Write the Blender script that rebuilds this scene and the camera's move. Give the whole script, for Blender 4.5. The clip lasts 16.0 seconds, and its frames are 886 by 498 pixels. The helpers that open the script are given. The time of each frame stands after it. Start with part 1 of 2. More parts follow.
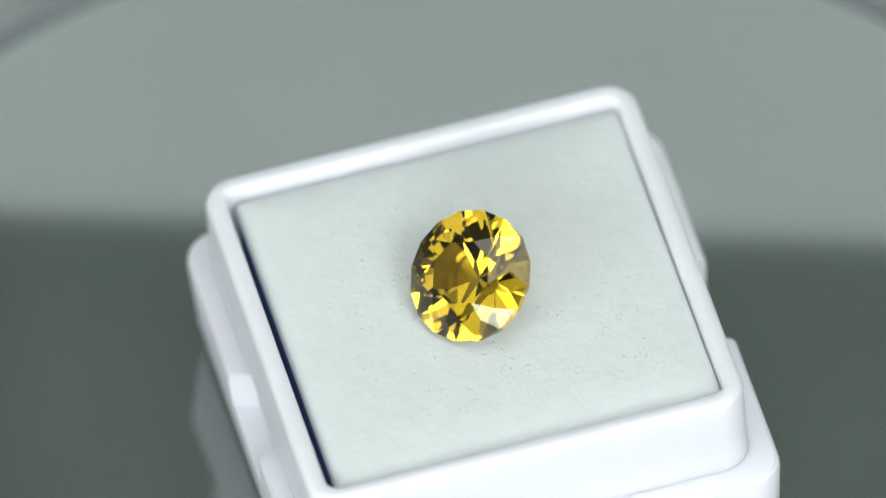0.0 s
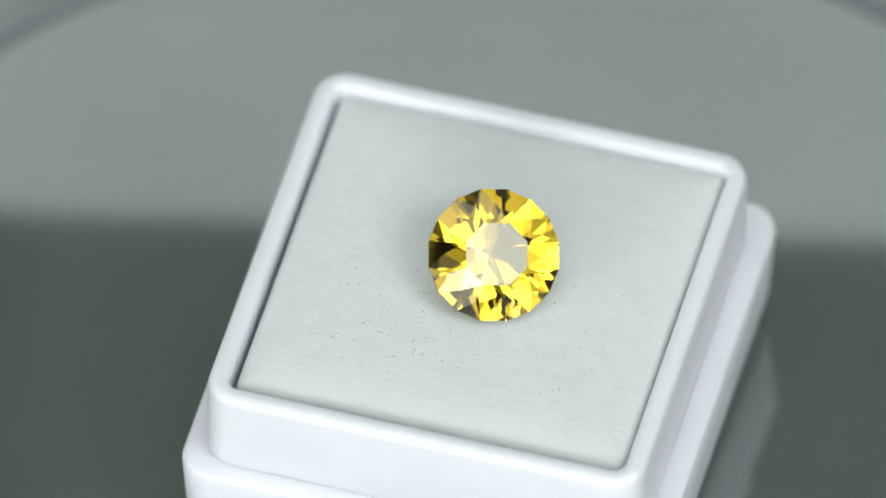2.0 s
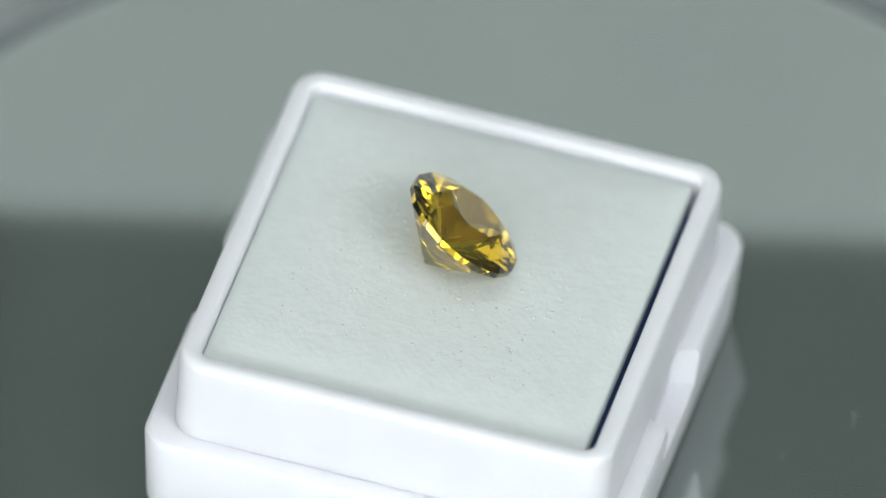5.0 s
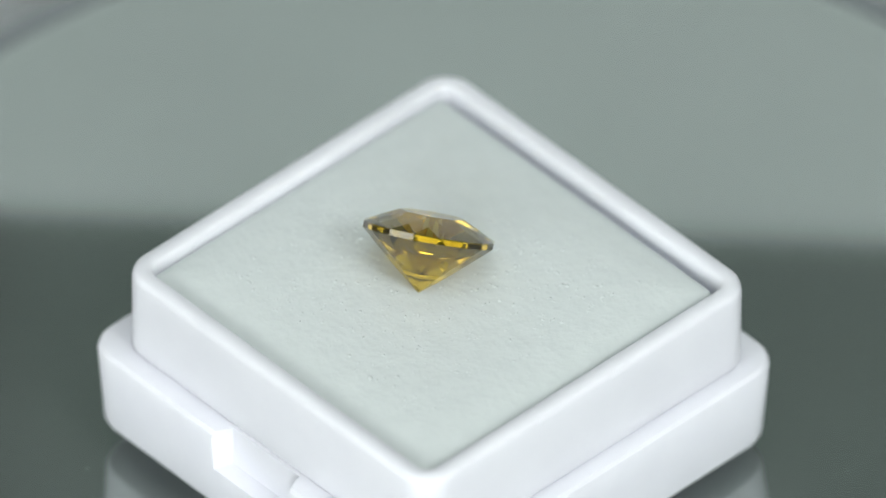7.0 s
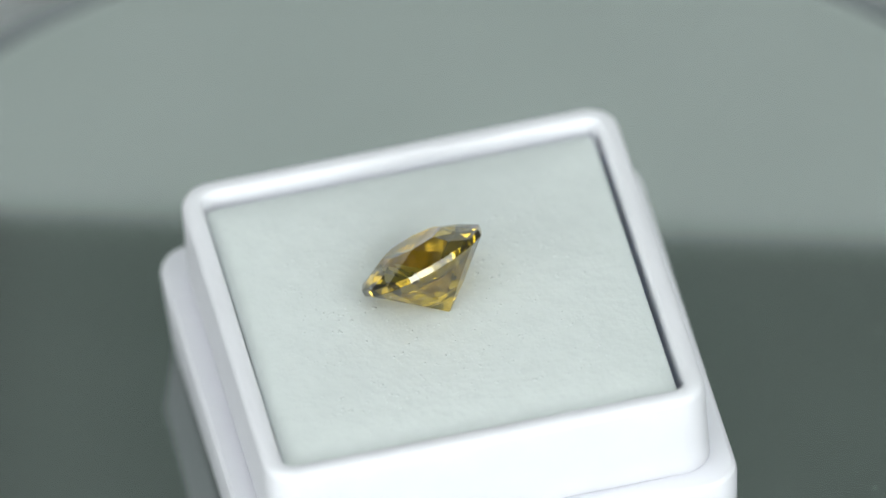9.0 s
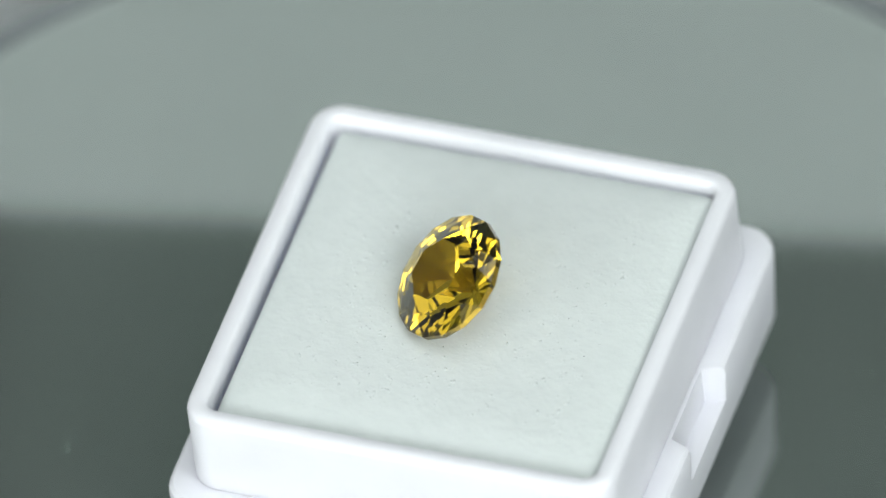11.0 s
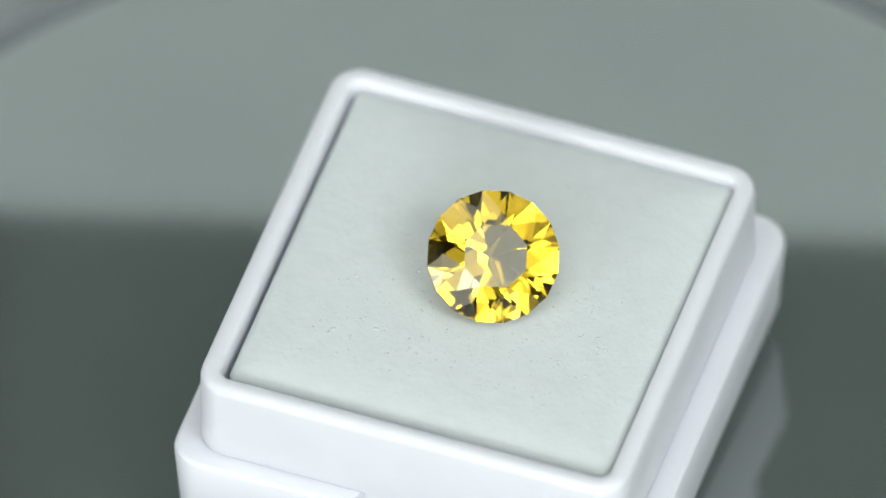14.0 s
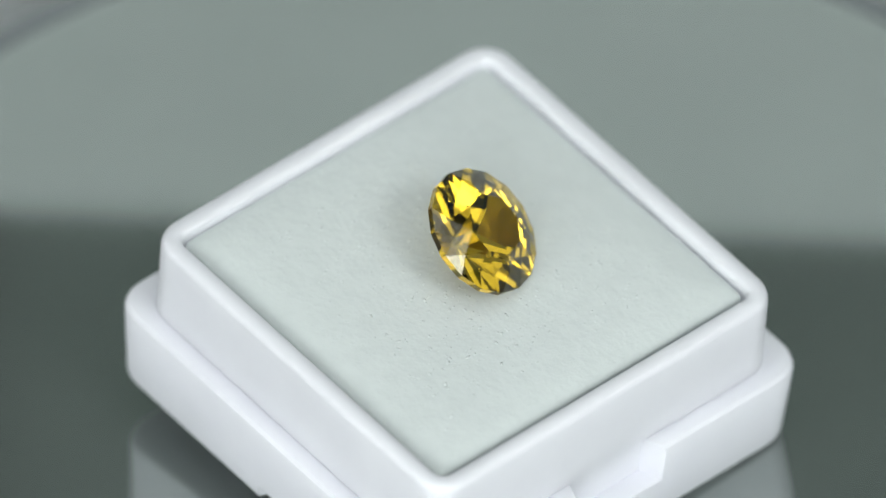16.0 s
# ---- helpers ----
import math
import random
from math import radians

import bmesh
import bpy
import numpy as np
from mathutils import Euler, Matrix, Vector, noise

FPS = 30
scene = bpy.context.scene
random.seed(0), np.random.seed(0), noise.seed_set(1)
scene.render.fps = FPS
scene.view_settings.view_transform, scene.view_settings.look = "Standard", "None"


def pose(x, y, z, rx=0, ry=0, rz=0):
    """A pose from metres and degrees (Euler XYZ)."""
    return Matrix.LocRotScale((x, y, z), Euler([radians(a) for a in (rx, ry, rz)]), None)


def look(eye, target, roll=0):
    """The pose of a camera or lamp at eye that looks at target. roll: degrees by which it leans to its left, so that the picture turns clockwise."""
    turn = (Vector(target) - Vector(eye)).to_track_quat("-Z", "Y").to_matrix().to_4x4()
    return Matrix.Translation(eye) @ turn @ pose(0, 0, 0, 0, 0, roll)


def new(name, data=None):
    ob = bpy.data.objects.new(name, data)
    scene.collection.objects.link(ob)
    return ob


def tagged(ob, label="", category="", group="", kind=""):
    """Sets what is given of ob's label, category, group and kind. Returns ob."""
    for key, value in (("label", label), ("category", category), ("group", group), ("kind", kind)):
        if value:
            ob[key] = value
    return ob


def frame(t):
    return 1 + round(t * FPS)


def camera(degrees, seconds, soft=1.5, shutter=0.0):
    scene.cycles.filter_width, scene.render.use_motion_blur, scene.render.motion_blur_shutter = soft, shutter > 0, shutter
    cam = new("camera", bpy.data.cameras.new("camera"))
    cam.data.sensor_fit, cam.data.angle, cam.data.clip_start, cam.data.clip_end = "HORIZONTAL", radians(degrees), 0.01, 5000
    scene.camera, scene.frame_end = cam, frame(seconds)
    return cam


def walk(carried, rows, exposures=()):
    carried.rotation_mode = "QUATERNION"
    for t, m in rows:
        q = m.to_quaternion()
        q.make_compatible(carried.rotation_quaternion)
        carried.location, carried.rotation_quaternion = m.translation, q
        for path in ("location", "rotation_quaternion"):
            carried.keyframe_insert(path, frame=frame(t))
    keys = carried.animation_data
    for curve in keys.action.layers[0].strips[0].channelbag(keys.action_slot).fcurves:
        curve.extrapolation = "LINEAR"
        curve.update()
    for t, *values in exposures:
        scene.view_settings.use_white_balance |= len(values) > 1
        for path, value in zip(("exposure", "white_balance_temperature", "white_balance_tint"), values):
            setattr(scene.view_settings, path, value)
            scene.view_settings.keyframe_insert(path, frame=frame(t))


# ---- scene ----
CM = 0.01
cam = camera(2.2457, 16.0, soft=1.5, shutter=0.3)
# height of the box's rim above the turntable, and the steady turn of the table
LIP = 1.412 * CM
TURN_START, TURN_RATE = 14.2054, 29.70464
EYE = (0.0, -0.976423064, 1.0125111703 + LIP)
AIM = (-0.0008566627, 0.0013934905, 0.0013460395 + LIP)
walk(cam, [(0.0, look(EYE, AIM, -1.2576)), (16.0, look(EYE, AIM, -1.2576))],
     exposures=[(0.0, 0.01), (1.0, -0.04), (2.5, -0.16), (4.0, -0.13), (7.0, -0.02), (9.0, 0.0), (11.5, 0.03), (13.0, -0.04), (14.5, -0.16), (16.0, -0.15)])
cam.data.dof.use_dof = True
cam.data.dof.focus_distance = 1.4035
cam.data.dof.aperture_fstop = 20.0

# ---- light ----
world = bpy.data.worlds.new("world")
world.use_nodes = True
world.node_tree.nodes["Background"].inputs[0].default_value = (0.86, 0.93, 1.0, 1)
world.node_tree.nodes["Background"].inputs[1].default_value = 0.25
scene.world = world


def area_lamp(name, eye, target, wide, high, watts, colour):
    data = bpy.data.lights.new(name, "AREA")
    data.shape, data.size, data.size_y = "RECTANGLE", wide, high
    data.energy, data.color = watts, colour
    ob = new(name, data)
    ob.matrix_basis = look(eye, target)
    return ob


# two square softboxes beside the film camera and a long low one below it: place, width, height, share of the power
def toward(azimuth, elevation, distance):
    """A place seen from the box, azimuth from the film camera's side to its right."""
    a, e = radians(azimuth), radians(elevation)
    return (distance * math.sin(a) * math.cos(e), -distance * math.cos(a) * math.cos(e), distance * math.sin(e))


SOFTBOXES = ((toward(40, 43, 1.70), 1.10, 1.10, 0.70), (toward(-52, 22, 1.70), 0.90, 0.90, 0.42), (toward(-6, 18, 1.25), 1.50, 0.50, 0.64))
for eye, wide, high, power in SOFTBOXES:
    # each glows brightest in its middle; the smaller glows lie a little before the larger
    for scale, watts in ((1.0, 4.2), (0.86, 4.2), (0.72, 3.8), (0.58, 2.7), (0.44, 1.6), (0.30, 0.8)):
        spot = Vector(eye) * (0.98 + 0.02 * scale)
        lamp = area_lamp("softbox_lamp", spot, (0, 0, 0.01), wide * scale, high * scale, watts * power, (0.945, 1.0, 1.0))
        lamp.data.shape = "ELLIPSE" if wide == high else "RECTANGLE"
# an unseen broad lamp overhead, added to fill the stone's facets and the pad
area_lamp("top_fill_lamp", (0.0, -0.2, 1.9), (0.0, -0.2, 0), 1.85, 1.85, 16.5, (0.95, 1.0, 1.0))


# ---- materials ----
def material(name, colour, rough=0.5, metal=0.0, ior=1.5, specular=0.5):
    m = bpy.data.materials.new(name)
    m.use_nodes = True
    b = m.node_tree.nodes["Principled BSDF"]
    b.inputs["Base Color"].default_value = (*colour, 1)
    b.inputs["Roughness"].default_value = rough
    b.inputs["Metallic"].default_value = metal
    b.inputs["IOR"].default_value = ior
    b.inputs["Specular IOR Level"].default_value = specular
    return m, m.node_tree.nodes, m.node_tree.links, b


def grain(m, scale, low, high, detail=4.0, socket="Base Color"):
    """Mottles a colour or a value between low and high."""
    mat, n, l, b = m
    co, tex, ramp = n.new("ShaderNodeTexCoord"), n.new("ShaderNodeTexNoise"), n.new("ShaderNodeValToRGB")
    tex.inputs["Scale"].default_value, tex.inputs["Detail"].default_value = scale, detail
    ramp.color_ramp.elements[0].position, ramp.color_ramp.elements[1].position = 0.32, 0.68
    ramp.color_ramp.elements[0].color, ramp.color_ramp.elements[1].color = (*low, 1), (*high, 1)
    l.new(co.outputs["Object"], tex.inputs["Vector"])
    l.new(tex.outputs["Fac"], ramp.inputs["Fac"])
    l.new(ramp.outputs["Color"], b.inputs[socket])
    return m


def relief(m, layers):
    """Fine bumps: rows of scale, strength, distance."""
    mat, n, l, b = m
    co, last = n.new("ShaderNodeTexCoord"), None
    for scale, strength, distance in layers:
        tex, bump = n.new("ShaderNodeTexNoise"), n.new("ShaderNodeBump")
        tex.inputs["Scale"].default_value, tex.inputs["Detail"].default_value = scale, 3.0
        bump.inputs["Strength"].default_value, bump.inputs["Distance"].default_value = strength, distance
        l.new(co.outputs["Object"], tex.inputs["Vector"])
        l.new(tex.outputs["Fac"], bump.inputs["Height"])
        if last:
            l.new(last.outputs["Normal"], bump.inputs["Normal"])
        last = bump
    l.new(last.outputs["Normal"], b.inputs["Normal"])
    return m


plastic_set = relief(grain(material("white_moulded_plastic", (0.8, 0.8, 0.85), 0.38), 220, (0.785, 0.785, 0.835), (0.815, 0.815, 0.865)),
                     [(300, 0.12, 0.0003), (2500, 0.05, 0.00005)])
# thin translucent mouldings let some light through
plastic_set[3].inputs["Subsurface Weight"].default_value = 0.5
plastic_set[3].inputs["Subsurface Radius"].default_value = (1.0, 1.0, 1.0)
plastic_set[3].inputs["Subsurface Scale"].default_value = 0.003
PLASTIC = plastic_set[0]
FOAM = relief(grain(material("white_foam", (0.67, 0.715, 0.70), 0.8, specular=0.35), 700, (0.655, 0.70, 0.685), (0.685, 0.73, 0.715)),
              [(700, 0.25, 0.0003), (2600, 0.3, 0.00012), (8000, 0.3, 0.00004)])[0]
DARK_FOAM = grain(material("navy_black_foam", (0.08, 0.16, 0.42), 0.9), 2500, (0.07, 0.14, 0.38), (0.09, 0.18, 0.46))[0]
GLOSS = grain(material("dark_mirror_acrylic", (0.35, 0.381, 0.367), 0.08, metal=0.87), 60, (0.34, 0.371, 0.357), (0.36, 0.391, 0.377))[0]
DRUM = grain(material("grey_satin_plastic", (0.19, 0.21, 0.215), 0.6), 120, (0.18, 0.20, 0.205), (0.20, 0.22, 0.225))[0]
CARD = grain(material("white_backdrop_card", (0.62, 0.65, 0.64), 0.9), 14, (0.59, 0.62, 0.61), (0.65, 0.68, 0.67))[0]
BLACK = grain(material("black_frame", (0.02, 0.023, 0.022), 0.7), 300, (0.017, 0.02, 0.019), (0.023, 0.026, 0.025))[0]
DIFFUSER = grain(material("grey_diffuser_cloth", (0.10, 0.128, 0.112), 0.9), 40, (0.092, 0.118, 0.103), (0.108, 0.138, 0.121))[0]
# grey of the unseen booth, set by how dark the stone's facets should stay
PLASTER = grain(material("unseen_booth_grey", (0.24, 0.25, 0.25), 0.8), 6, (0.225, 0.235, 0.235), (0.255, 0.265, 0.265))[0]
FOAM_CRUMB = material("white_foam_crumb", (0.68, 0.725, 0.71), 0.8)[0]
CLOTH = grain(material("white_softbox_cloth", (0.8, 0.8, 0.8), 0.9), 200, (0.76, 0.76, 0.76), (0.83, 0.83, 0.83))[0]
SPECK = material("dark_speck", (0.05, 0.06, 0.07), 0.8)[0]
DUST = material("grey_dust", (0.30, 0.34, 0.32), 0.9)[0]

gem_set = material("golden_yellow_crystal", (0.60, 0.39, 0.022), 0.02, ior=1.93)
# each turn inside the stone deepens the colour
gem_set[3].inputs["Specular Tint"].default_value = (1.0, 0.95, 0.80, 1)
gem_set[3].inputs["Transmission Weight"].default_value = 1.0
CRYSTAL = gem_set[0]


# ---- building ----
def part(name, bm, mat, parent=None, label="", smooth=False):
    mesh = bpy.data.meshes.new(name)
    bm.normal_update()
    bm.to_mesh(mesh)
    bm.free()
    mesh.materials.append(mat)
    for f in mesh.polygons:
        f.use_smooth = smooth
    ob = new(name, mesh)
    if parent:
        ob.parent = parent
    if label:
        ob["label"] = label
    return ob


def outline(hx, hy, r, cx=0.0, cy=0.0, n=6):
    """A rectangle with rounded corners, counter-clockwise."""
    pts = []
    for sx, sy, a0 in ((1, 1, 0), (-1, 1, 90), (-1, -1, 180), (1, -1, 270)):
        for i in range(n + 1):
            a = radians(a0 + 90 * i / n)
            pts.append((cx + sx * (hx - r) + r * math.cos(a), cy + sy * (hy - r) + r * math.sin(a)))
    return pts


def lathe_rect(rings, closed=False, cap_first=False, cap_last=False, c=(0, 0)):
    """A skin over rounded rectangles: rows of half x, half y, corner radius, z in centimetres."""
    bm = bmesh.new()
    loops = []
    for hx, hy, r, z in rings:
        loops.append([bm.verts.new((x * CM, y * CM, z * CM)) for x, y in outline(hx, hy, r, *c)])
    n = len(loops[0])
    pairs = list(zip(loops, loops[1:])) + ([(loops[-1], loops[0])] if closed else [])
    for a, b in pairs:
        for i in range(n):
            bm.faces.new((a[i], a[(i + 1) % n], b[(i + 1) % n], b[i]))
    if cap_first:
        bm.faces.new(loops[0][::-1])
    if cap_last:
        bm.faces.new(loops[-1])
    bmesh.ops.recalc_face_normals(bm, faces=bm.faces)
    return bm


def block(bm, x0, x1, y0, y1, z0, z1, bevel=0.0):
    made = bmesh.ops.create_cube(bm, size=1)["verts"]
    for v in made:
        v.co = Vector((x0 if v.co.x < 0 else x1, y0 if v.co.y < 0 else y1, z0 if v.co.z < 0 else z1)) * CM
    if bevel:
        edges = {e for v in made for e in v.link_edges}
        bmesh.ops.bevel(bm, geom=list(edges), offset=bevel * CM, segments=3, affect="EDGES", profile=0.5)
    return bm


def sharpen(ob, degrees=40):
    """Smooth shading with hard edges kept."""
    for f in ob.data.polygons:
        f.use_smooth = True
    ob.data.set_sharp_from_angle(angle=radians(degrees))
    return ob


# ---- the studio ----
def studio():
    """An unseen grey booth, added round turntable, lamps and film camera for dim ambient light."""
    floor = part("floor", block(bmesh.new(), -174, 174, -214, 124, -4.0, -2.2), PLASTER)
    tagged(floor, "unseen grey table top of the added booth under the turntable", "table top", kind="structure")
    for name, size in (("wall_north", (-170, 170, 120, 124, -2.2, 210)), ("wall_south", (-170, 170, -214, -210, -2.2, 210)),
                       ("wall_east", (170, 174, -214, 124, -2.2, 210)), ("wall_west", (-174, -170, -214, 124, -2.2, 210)),
                       ("ceiling", (-170, 170, -210, 120, 206, 210))):
        tagged(part(name, block(bmesh.new(), *size), PLASTER), "unseen plain grey booth " + name.split("_")[0], name.split("_")[0], kind="structure")


def backdrop():
    """A low white card behind the table and, above it, a black frame with a grey diffuser."""
    card = part("backdrop", block(bmesh.new(), -5.0, 5.4, 5.2, 5.45, -1.85, 3.47), CARD)
    card.matrix_basis = pose(0, 0, 0, 0, -4.5, 0)
    tagged(card, "low white backdrop card standing behind the turntable", "backdrop", kind="structure")
    screen = new("light_screen")
    tagged(screen, "black framed screen with grey diffuser cloth above the backdrop card", "light screen")
    screen.matrix_basis = pose(0, 0, 0, 0, -4.5, 0)
    bm = lathe_rect([(16.0, 9.5, 0.6, 0.0), (16.0, 9.5, 0.6, 0.6), (14.4, 8.6, 0.5, 0.6), (14.4, 8.6, 0.5, 0.0)], closed=True)
    frame_ = part("frame", bm, BLACK, screen, "matt black frame")
    # outline lies in the x, z plane
    frame_.matrix_basis = pose(11.65 * CM, 6.1 * CM, 12.12 * CM, 90, 0, 0)
    cloth = part("diffuser", lathe_rect([(14.45, 8.65, 0.5, 0.2), (14.45, 8.65, 0.5, 0.3)], cap_first=True, cap_last=True), DIFFUSER, screen, "grey diffuser cloth")
    cloth.matrix_basis = pose(11.65 * CM, 6.1 * CM, 12.12 * CM, 90, 0, 0)


def softbox(eye, wide, high):
    """A lamp head on a stand: glowing cloth, frame, tapered shell, pole and foot."""
    top = new("softbox")
    tagged(top, "black softbox lamp with white front cloth on a stand", "studio lamp", group="softboxes round the film camera")
    top.matrix_basis = pose(eye[0], eye[1], -2.2 * CM)
    aim = pose(0, 0, 2.2 * CM).inverted() @ Matrix.Translation((-eye[0], -eye[1], 4.4 * CM)) @ look(eye, (0, 0, 0.01))
    # the cloth faces along its own -z; half sizes in centimetres
    hx, hy = wide * 50, high * 50
    face = bmesh.new()
    block(face, -hx, hx, -hy, hy, 0.3, 0.45)
    part("front_cloth", face, CLOTH, top, "white diffusing cloth").matrix_basis = aim
    rim = lathe_rect([(hx + 0.1, hy + 0.1, 0.3, -0.1), (hx + 1.5, hy + 1.5, 0.6, -0.1), (hx + 1.5, hy + 1.5, 0.6, 2.0), (hx + 0.1, hy + 0.1, 0.3, 2.0)], closed=True)
    part("rim", rim, BLACK, top).matrix_basis = aim
    shell = lathe_rect([(hx + 1.4, hy + 1.4, 0.6, 2.05), (10, 10, 3.0, 34), (10, 10, 3.0, 46)], cap_last=True, cap_first=True)
    part("shell", shell, BLACK, top).matrix_basis = aim
    head = aim @ Vector((0, 0, 0.4))
    pole = turned(((1.2, 0.0), (1.2, head.z / CM)), 24)
    part("pole", pole, BLACK, top).matrix_basis = pose(head.x, head.y, 0)
    part("foot", turned(((12, 0.0), (12, 0.8), (11, 1.2), (2, 1.6)), 48), BLACK, top).matrix_basis = pose(head.x, head.y, 0)
    return top


def top_fill():
    """A made-up housing over the added top lamp, hung from the unseen ceiling."""
    top = new("top_fill_housing")
    tagged(top, "unseen square black top light under the booth ceiling, added as fill", "studio lamp")
    top.matrix_basis = pose(0, -0.2, 1.9)
    part("rim", lathe_rect([(93.2, 93.2, 0.5, -0.6), (94.5, 94.5, 0.8, -0.6), (94.5, 94.5, 0.8, 2.0), (93.2, 93.2, 0.5, 2.0)], closed=True), BLACK, top)
    part("back", lathe_rect([(94.4, 94.4, 0.8, 2.05), (90, 90, 1.0, 6), (12, 12, 2.0, 12)], cap_first=True, cap_last=True), BLACK, top)
    part("hanger", turned(((1.5, 12.0), (1.5, 16.0)), 24), BLACK, top)


def turned(profile, n=128):
    """A round body from rows of radius and height in centimetres, closed at both ends."""
    bm = bmesh.new()
    rings = [[bm.verts.new((r * CM * math.cos(math.tau * i / n), r * CM * math.sin(math.tau * i / n), z * CM)) for i in range(n)] for r, z in profile]
    for a, b in zip(rings, rings[1:]):
        for i in range(n):
            bm.faces.new((a[i], a[(i + 1) % n], b[(i + 1) % n], b[i]))
    bm.faces.new(rings[0][::-1])
    bm.faces.new(rings[-1])
    return bm


def turntable():
    top = new("turntable")
    part("plate", turned(((4.5, -0.12), (4.52, -0.11), (4.52, -0.05), (4.51, -0.02), (4.48, 0.0))), GLOSS, top, "dark mirror acrylic plate")
    part("foot", turned(((4.7, -2.2), (4.76, -2.1), (4.8, -0.2), (4.78, -0.14), (4.7, -0.122))), DRUM, top, "grey plastic drum under the plate")
    return tagged(top, "round turntable with dark mirror plate reflecting the pale backdrop", "turntable")


BOX_POSE = pose(0.09279 * CM, -0.13878 * CM, LIP, 2.1992, -3.4990, 0)


def cut_away(ob, bm):
    """Takes the shape bm out of a mesh for good."""
    cutter = part("cutter", bm, PLASTIC)
    mod = ob.modifiers.new("recess", "BOOLEAN")
    mod.object, mod.operation, mod.solver = cutter, "DIFFERENCE", "EXACT"
    bpy.context.view_layer.update()
    mesh = bpy.data.meshes.new_from_object(ob.evaluated_get(bpy.context.evaluated_depsgraph_get()))
    ob.modifiers.clear()
    ob.data = mesh
    bpy.data.objects.remove(cutter)


def box():
    """The open lower half of a gem box: a stepped white moulding with a latch recess on two sides."""
    top = new("gem_box")
    tagged(top, "open white plastic gem box with stepped base and latch notches", "box")
    LEDGE, BOT = -0.615, -1.265
    bm = lathe_rect([(1.47, 1.47, 0.17, BOT + 0.0), (1.505, 1.505, 0.2, BOT + 0.02), (1.52, 1.52, 0.21, BOT + 0.06),
                     (1.55, 1.55, 0.22, LEDGE - 0.05), (1.542, 1.542, 0.215, LEDGE - 0.018), (1.52, 1.52, 0.2, LEDGE),
                     (1.30, 1.30, 0.15, LEDGE)], cap_first=True, cap_last=True, c=(-0.012, 0.01))
    base = part("base", bm, PLASTIC, top)
    # the latch recesses are cut through the edge of the step
    for side in (1, -1):
        cut = bmesh.new()
        x0, x1 = sorted((side * 1.40, side * 1.7))
        block(cut, x0, x1, -0.42, 0.42, LEDGE - 0.30, LEDGE + 0.2)
        for v in cut.verts:
            if abs(v.co.x) < 1.5 * CM:
                v.co.y *= 0.72
        cut_away(base, cut)
    # a small finger notch in the lower edge of one side
    cut_away(base, block(bmesh.new(), -0.16, 0.10, 1.44, 1.7, BOT - 0.1, BOT + 0.13, 0.03))
    base.data.name = "base"
    sharpen(base, 35)
    wall = part("rim", lathe_rect([(1.402, 1.402, 0.20, LEDGE + 0.004), (1.402, 1.402, 0.20, -0.05), (1.394, 1.394, 0.195, -0.018), (1.373, 1.373, 0.18, 0.0),
                                   (1.297, 1.297, 0.10, 0.0), (1.28, 1.28, 0.085, -0.012), (1.272, 1.272, 0.075, -0.04), (1.266, 1.266, 0.07, LEDGE + 0.004)], closed=True, c=(-0.026, 0.021)), PLASTIC, top)
    sharpen(wall, 50)
    return top


def pad():
    top = new("foam_pad")
    tagged(top, "white foam pad with dark underside inside the gem box", "pad")
    c = (0.000, 0.008)
    bm = lathe_rect([(1.24, 1.245, 0.05, -0.17), (1.24, 1.245, 0.05, -0.098), (1.236, 1.241, 0.05, -0.082), (1.222, 1.227, 0.05, -0.068), (1.19, 1.195, 0.06, -0.055),
                     (1.14, 1.145, 0.08, -0.044), (1.06, 1.065, 0.1, -0.035), (0.95, 0.955, 0.1, -0.028), (0.80, 0.805, 0.1, -0.025)], cap_first=True, cap_last=True, c=c)
    sharpen(part("top_layer", bm, FOAM, top, "white foam face"), 60)
    bm = lathe_rect([(1.235, 1.24, 0.05, -0.60), (1.235, 1.24, 0.05, -0.172)], cap_first=True, cap_last=True, c=c)
    part("under_layer", bm, DARK_FOAM, top, "dark navy foam underside")
    return top


GEM_POSE = (pose(-0.0514 * CM, -0.0803 * CM, 0.2629 * CM, 0, 0, 210.79) @ pose(0, 0, 0, 0, 38.10, 0) @ pose(0, 0, 0, 0, 0, 10.4))


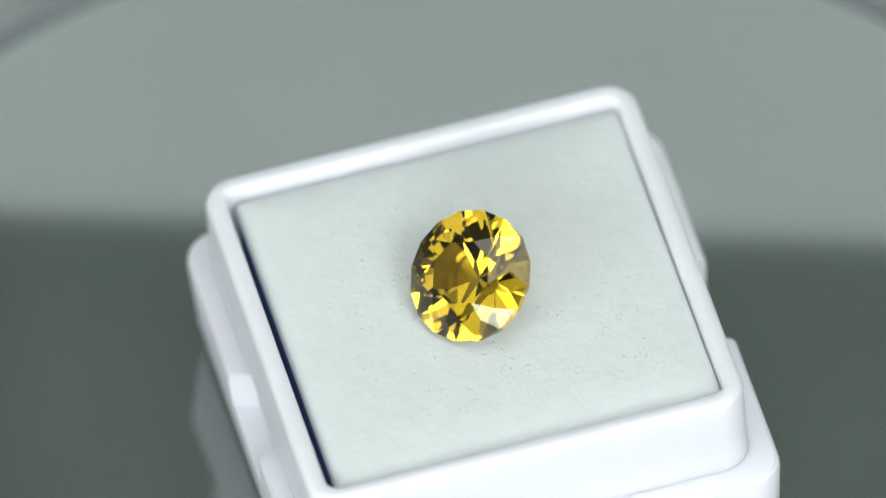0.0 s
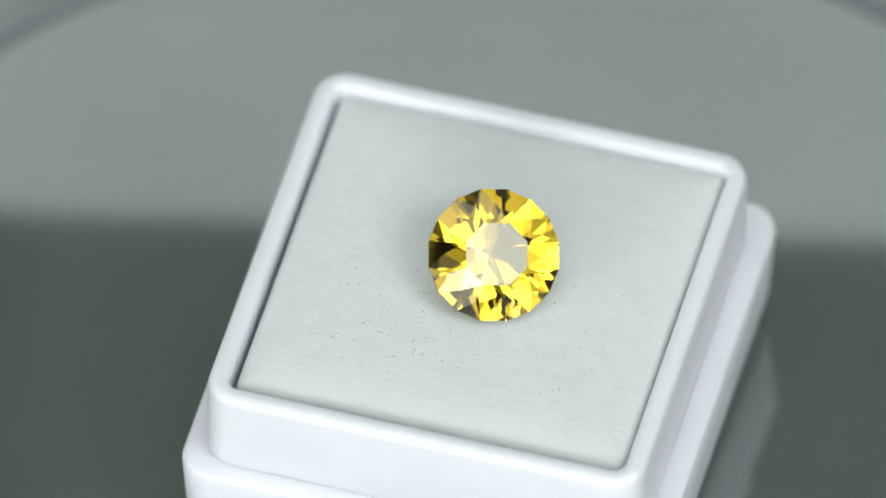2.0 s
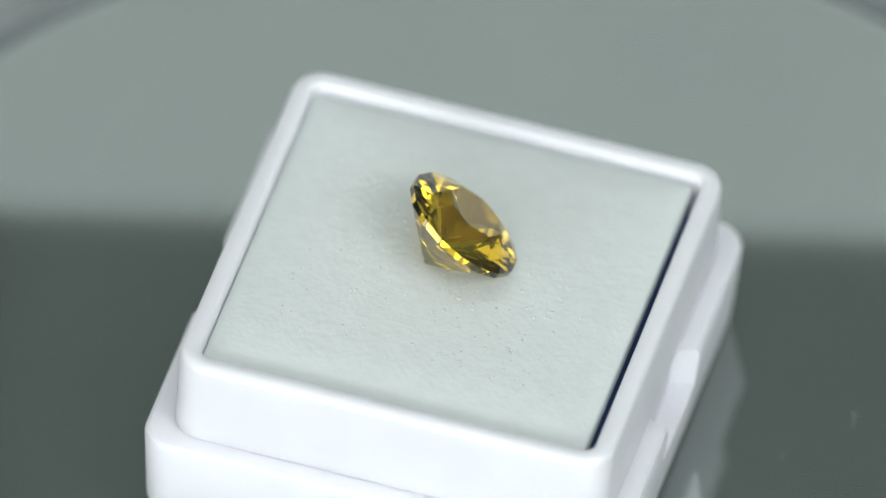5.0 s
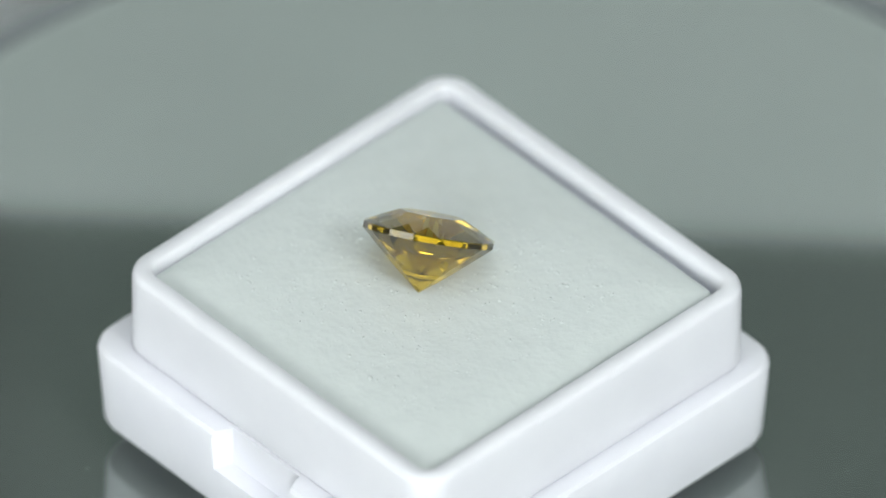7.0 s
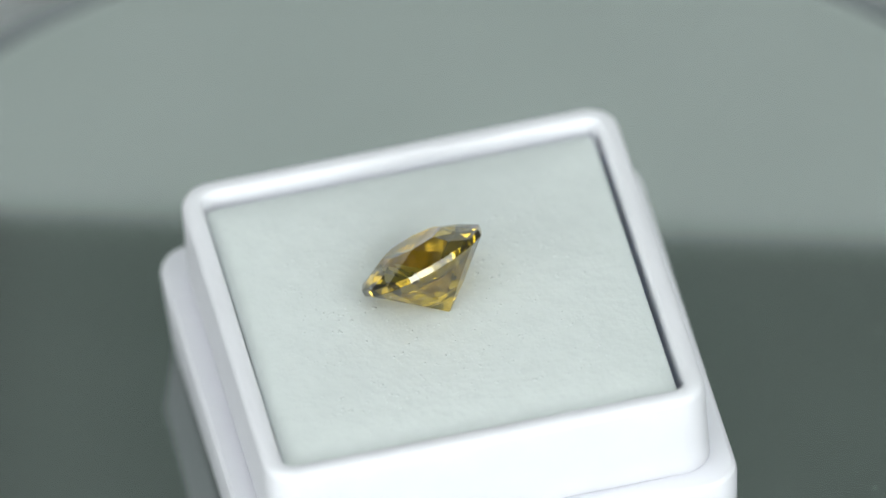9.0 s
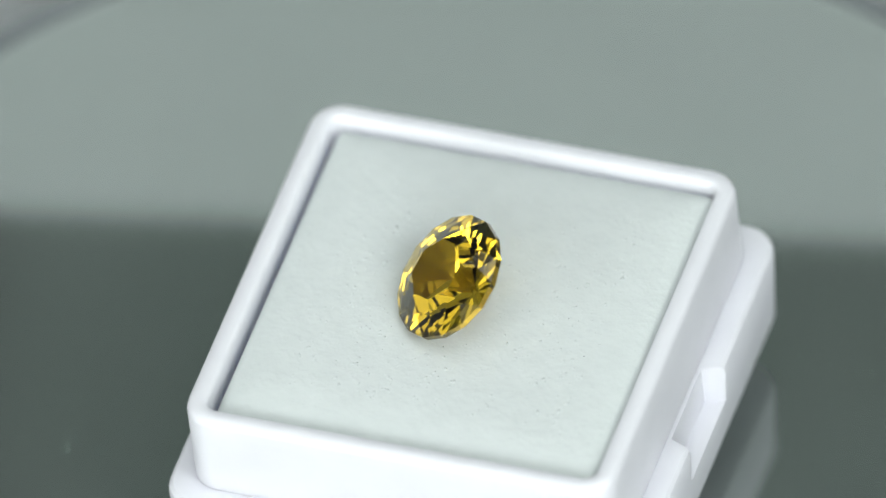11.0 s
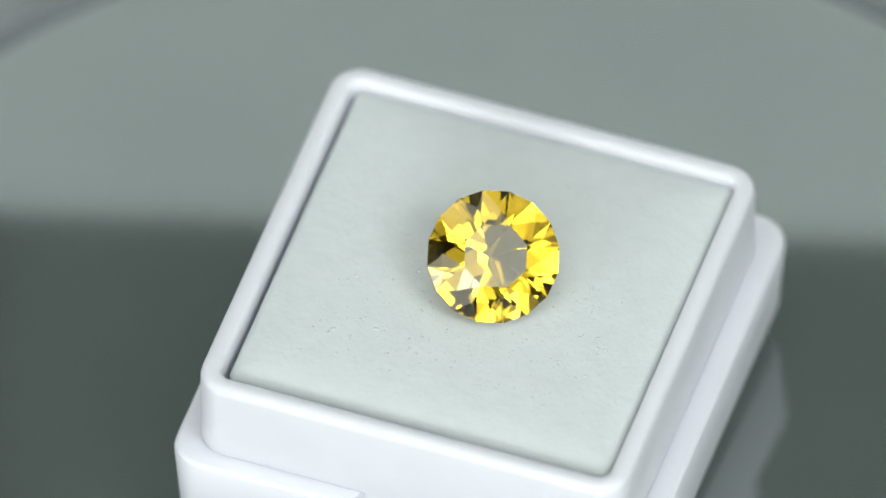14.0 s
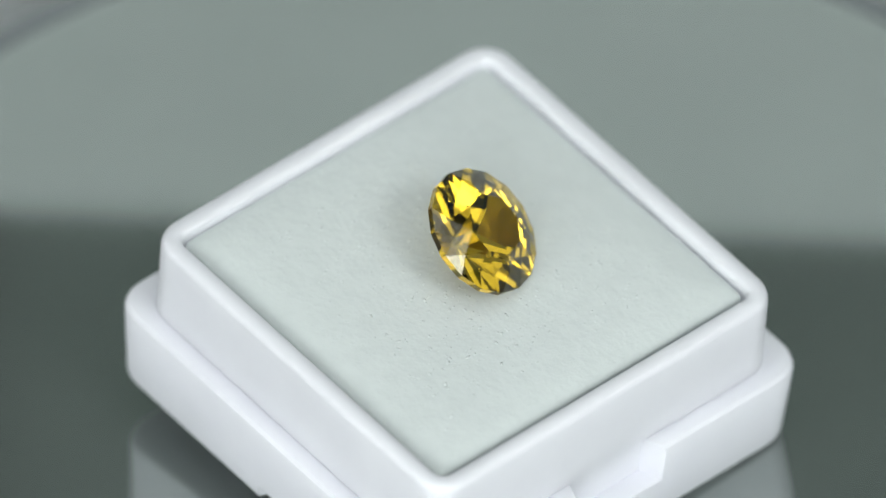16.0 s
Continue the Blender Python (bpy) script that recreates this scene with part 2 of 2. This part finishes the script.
def gemstone():
    """A round brilliant: table, eight stars, sixteen mains and sixteen breaks over a sixteen-sided girdle; below it sixteen breaks and eight mains."""
    R, TABLE_R, GIRDLE, CROWN, DEPTH = 0.4177, 0.50, 0.047, 0.255, 0.895
    STEP, HALF = math.pi / 8, math.pi / 16
    FLAT = math.cos(HALF)                           # from the axis to a girdle flat
    bm = bmesh.new()
    bmesh.ops.create_cube(bm, size=2.6)

    def facet(azimuth, lean, point):
        """Grinds one flat through a point; lean is measured from straight up."""
        side = Vector((math.cos(azimuth), math.sin(azimuth), 0))
        no = side * math.sin(lean) + Vector((0, 0, math.cos(lean)))
        cut = bmesh.ops.bisect_plane(bm, geom=bm.verts[:] + bm.edges[:] + bm.faces[:], dist=1e-6,
                                     plane_co=side * point[0] + Vector((0, 0, point[1])), plane_no=no, clear_outer=True)
        rim = [e for e in cut["geom_cut"] if isinstance(e, bmesh.types.BMEdge)]
        if len(rim) > 2:
            bmesh.ops.contextual_create(bm, geom=rim)

    top = GIRDLE + CROWN
    slope = CROWN / (1 / FLAT - TABLE_R)            # of the mains, along a table corner
    apex = top + TABLE_R * slope
    tip = apex - 0.765 * slope                      # where the breaks end
    star = apex - 0.77 * slope * (math.cos(STEP) + math.tan(HALF) * math.sin(STEP))
    inner = TABLE_R * math.cos(STEP)
    below = math.atan((DEPTH - GIRDLE) / FLAT)      # of the pavilion mains
    facet(0, 0, (0, top))
    for k in range(16):
        facet(k * STEP, math.pi / 2, (FLAT, 0))
    for k in range(16):
        facet(k * STEP + HALF, math.atan(slope / FLAT), (1.0, GIRDLE))
        facet(k * STEP, math.atan((tip - GIRDLE) / (FLAT - 0.765)), (FLAT, GIRDLE))
        facet(k * STEP, math.pi - below - radians(1.5), (FLAT, -GIRDLE))
    for k in range(8):
        facet((2 * k + 1) * STEP, math.atan((top - star) / (0.77 - inner)), (inner, top))
        facet((2 * k + 1) * STEP, math.pi - below, (0, -DEPTH))
    bmesh.ops.remove_doubles(bm, verts=bm.verts, dist=1e-4)
    bmesh.ops.scale(bm, vec=(R * CM, R * CM, R * CM), verts=bm.verts)
    bmesh.ops.recalc_face_normals(bm, faces=bm.faces)
    gem = part("gemstone", bm, CRYSTAL)
    return tagged(gem, "round brilliant cut golden yellow gemstone lying tilted on the pad", "gemstone")


def pad_height(x, y):
    """The pad's top, drooping towards its edge, in centimetres."""
    d = max(abs(x), abs(y))
    return -0.025 if d < 0.8 else -0.025 - 0.22 * (d - 0.8) ** 2 - 2.0 * max(0.0, d - 1.12) ** 2


def crumbs(name, count, seed, half, z, sizes, mat, label, flat=0.5):
    """Tiny irregular specks strewn over a square, some of them in clusters."""
    rnd = random.Random(seed)
    bm = bmesh.new()
    near = None
    for _ in range(count):
        if near is None or rnd.random() < 0.45:
            near = (rnd.uniform(-half, half), rnd.uniform(-half, half))
            x, y = near
        else:
            x, y = (min(half, max(-half, c + rnd.gauss(0, 0.05))) for c in near)
        s = rnd.uniform(*sizes) * rnd.uniform(0.5, 1.0)
        made = bmesh.ops.create_icosphere(bm, subdivisions=1, radius=s * CM)["verts"]
        turn = rnd.uniform(0, 3.14)
        wide = rnd.uniform(1.0, 2.2)
        up = pad_height(x, y) if z is None else z
        for v in made:
            v.co = Matrix.Rotation(turn, 3, "Z") @ Vector((v.co.x * wide, v.co.y, v.co.z * flat)) * rnd.uniform(0.75, 1.25)
            v.co += Vector((x, y, up)) * CM
    return tagged(part(name, bm, mat, smooth=True), label, "specks", kind="stuff")


studio()
backdrop()
for spot, wide, high, power in SOFTBOXES:
    softbox(spot, wide, high)
top_fill()
TABLE = turntable()
BOX = box()
PAD = pad()
GEM = gemstone()
PALE = crumbs("pale_lint", 1200, 3, 1.19, None, (0.004, 0.011), FOAM_CRUMB, "tiny pale crumbs on the white foam pad", 0.25)
DARK = crumbs("dark_specks", 9, 8, 1.1, None, (0.002, 0.0045), SPECK, "few tiny dark specks on the white foam pad")
MOTES = crumbs("dust_motes", 150, 5, 3.3, 0.001, (0.002, 0.006), DUST, "fine grey dust on the glossy turntable")


def motions():
    """All that stands on the turntable goes round with it at a steady pace."""
    for thing, rest in ((TABLE, pose(0, 0, 0)), (MOTES, pose(0, 0, 0)), (BOX, BOX_POSE), (PAD, BOX_POSE),
                        (PALE, BOX_POSE), (DARK, BOX_POSE), (GEM, BOX_POSE @ GEM_POSE)):
        walk(thing, [(k / 10, pose(0, 0, 0, 0, 0, TURN_START + TURN_RATE * k / 10) @ rest) for k in range(161)])


motions()
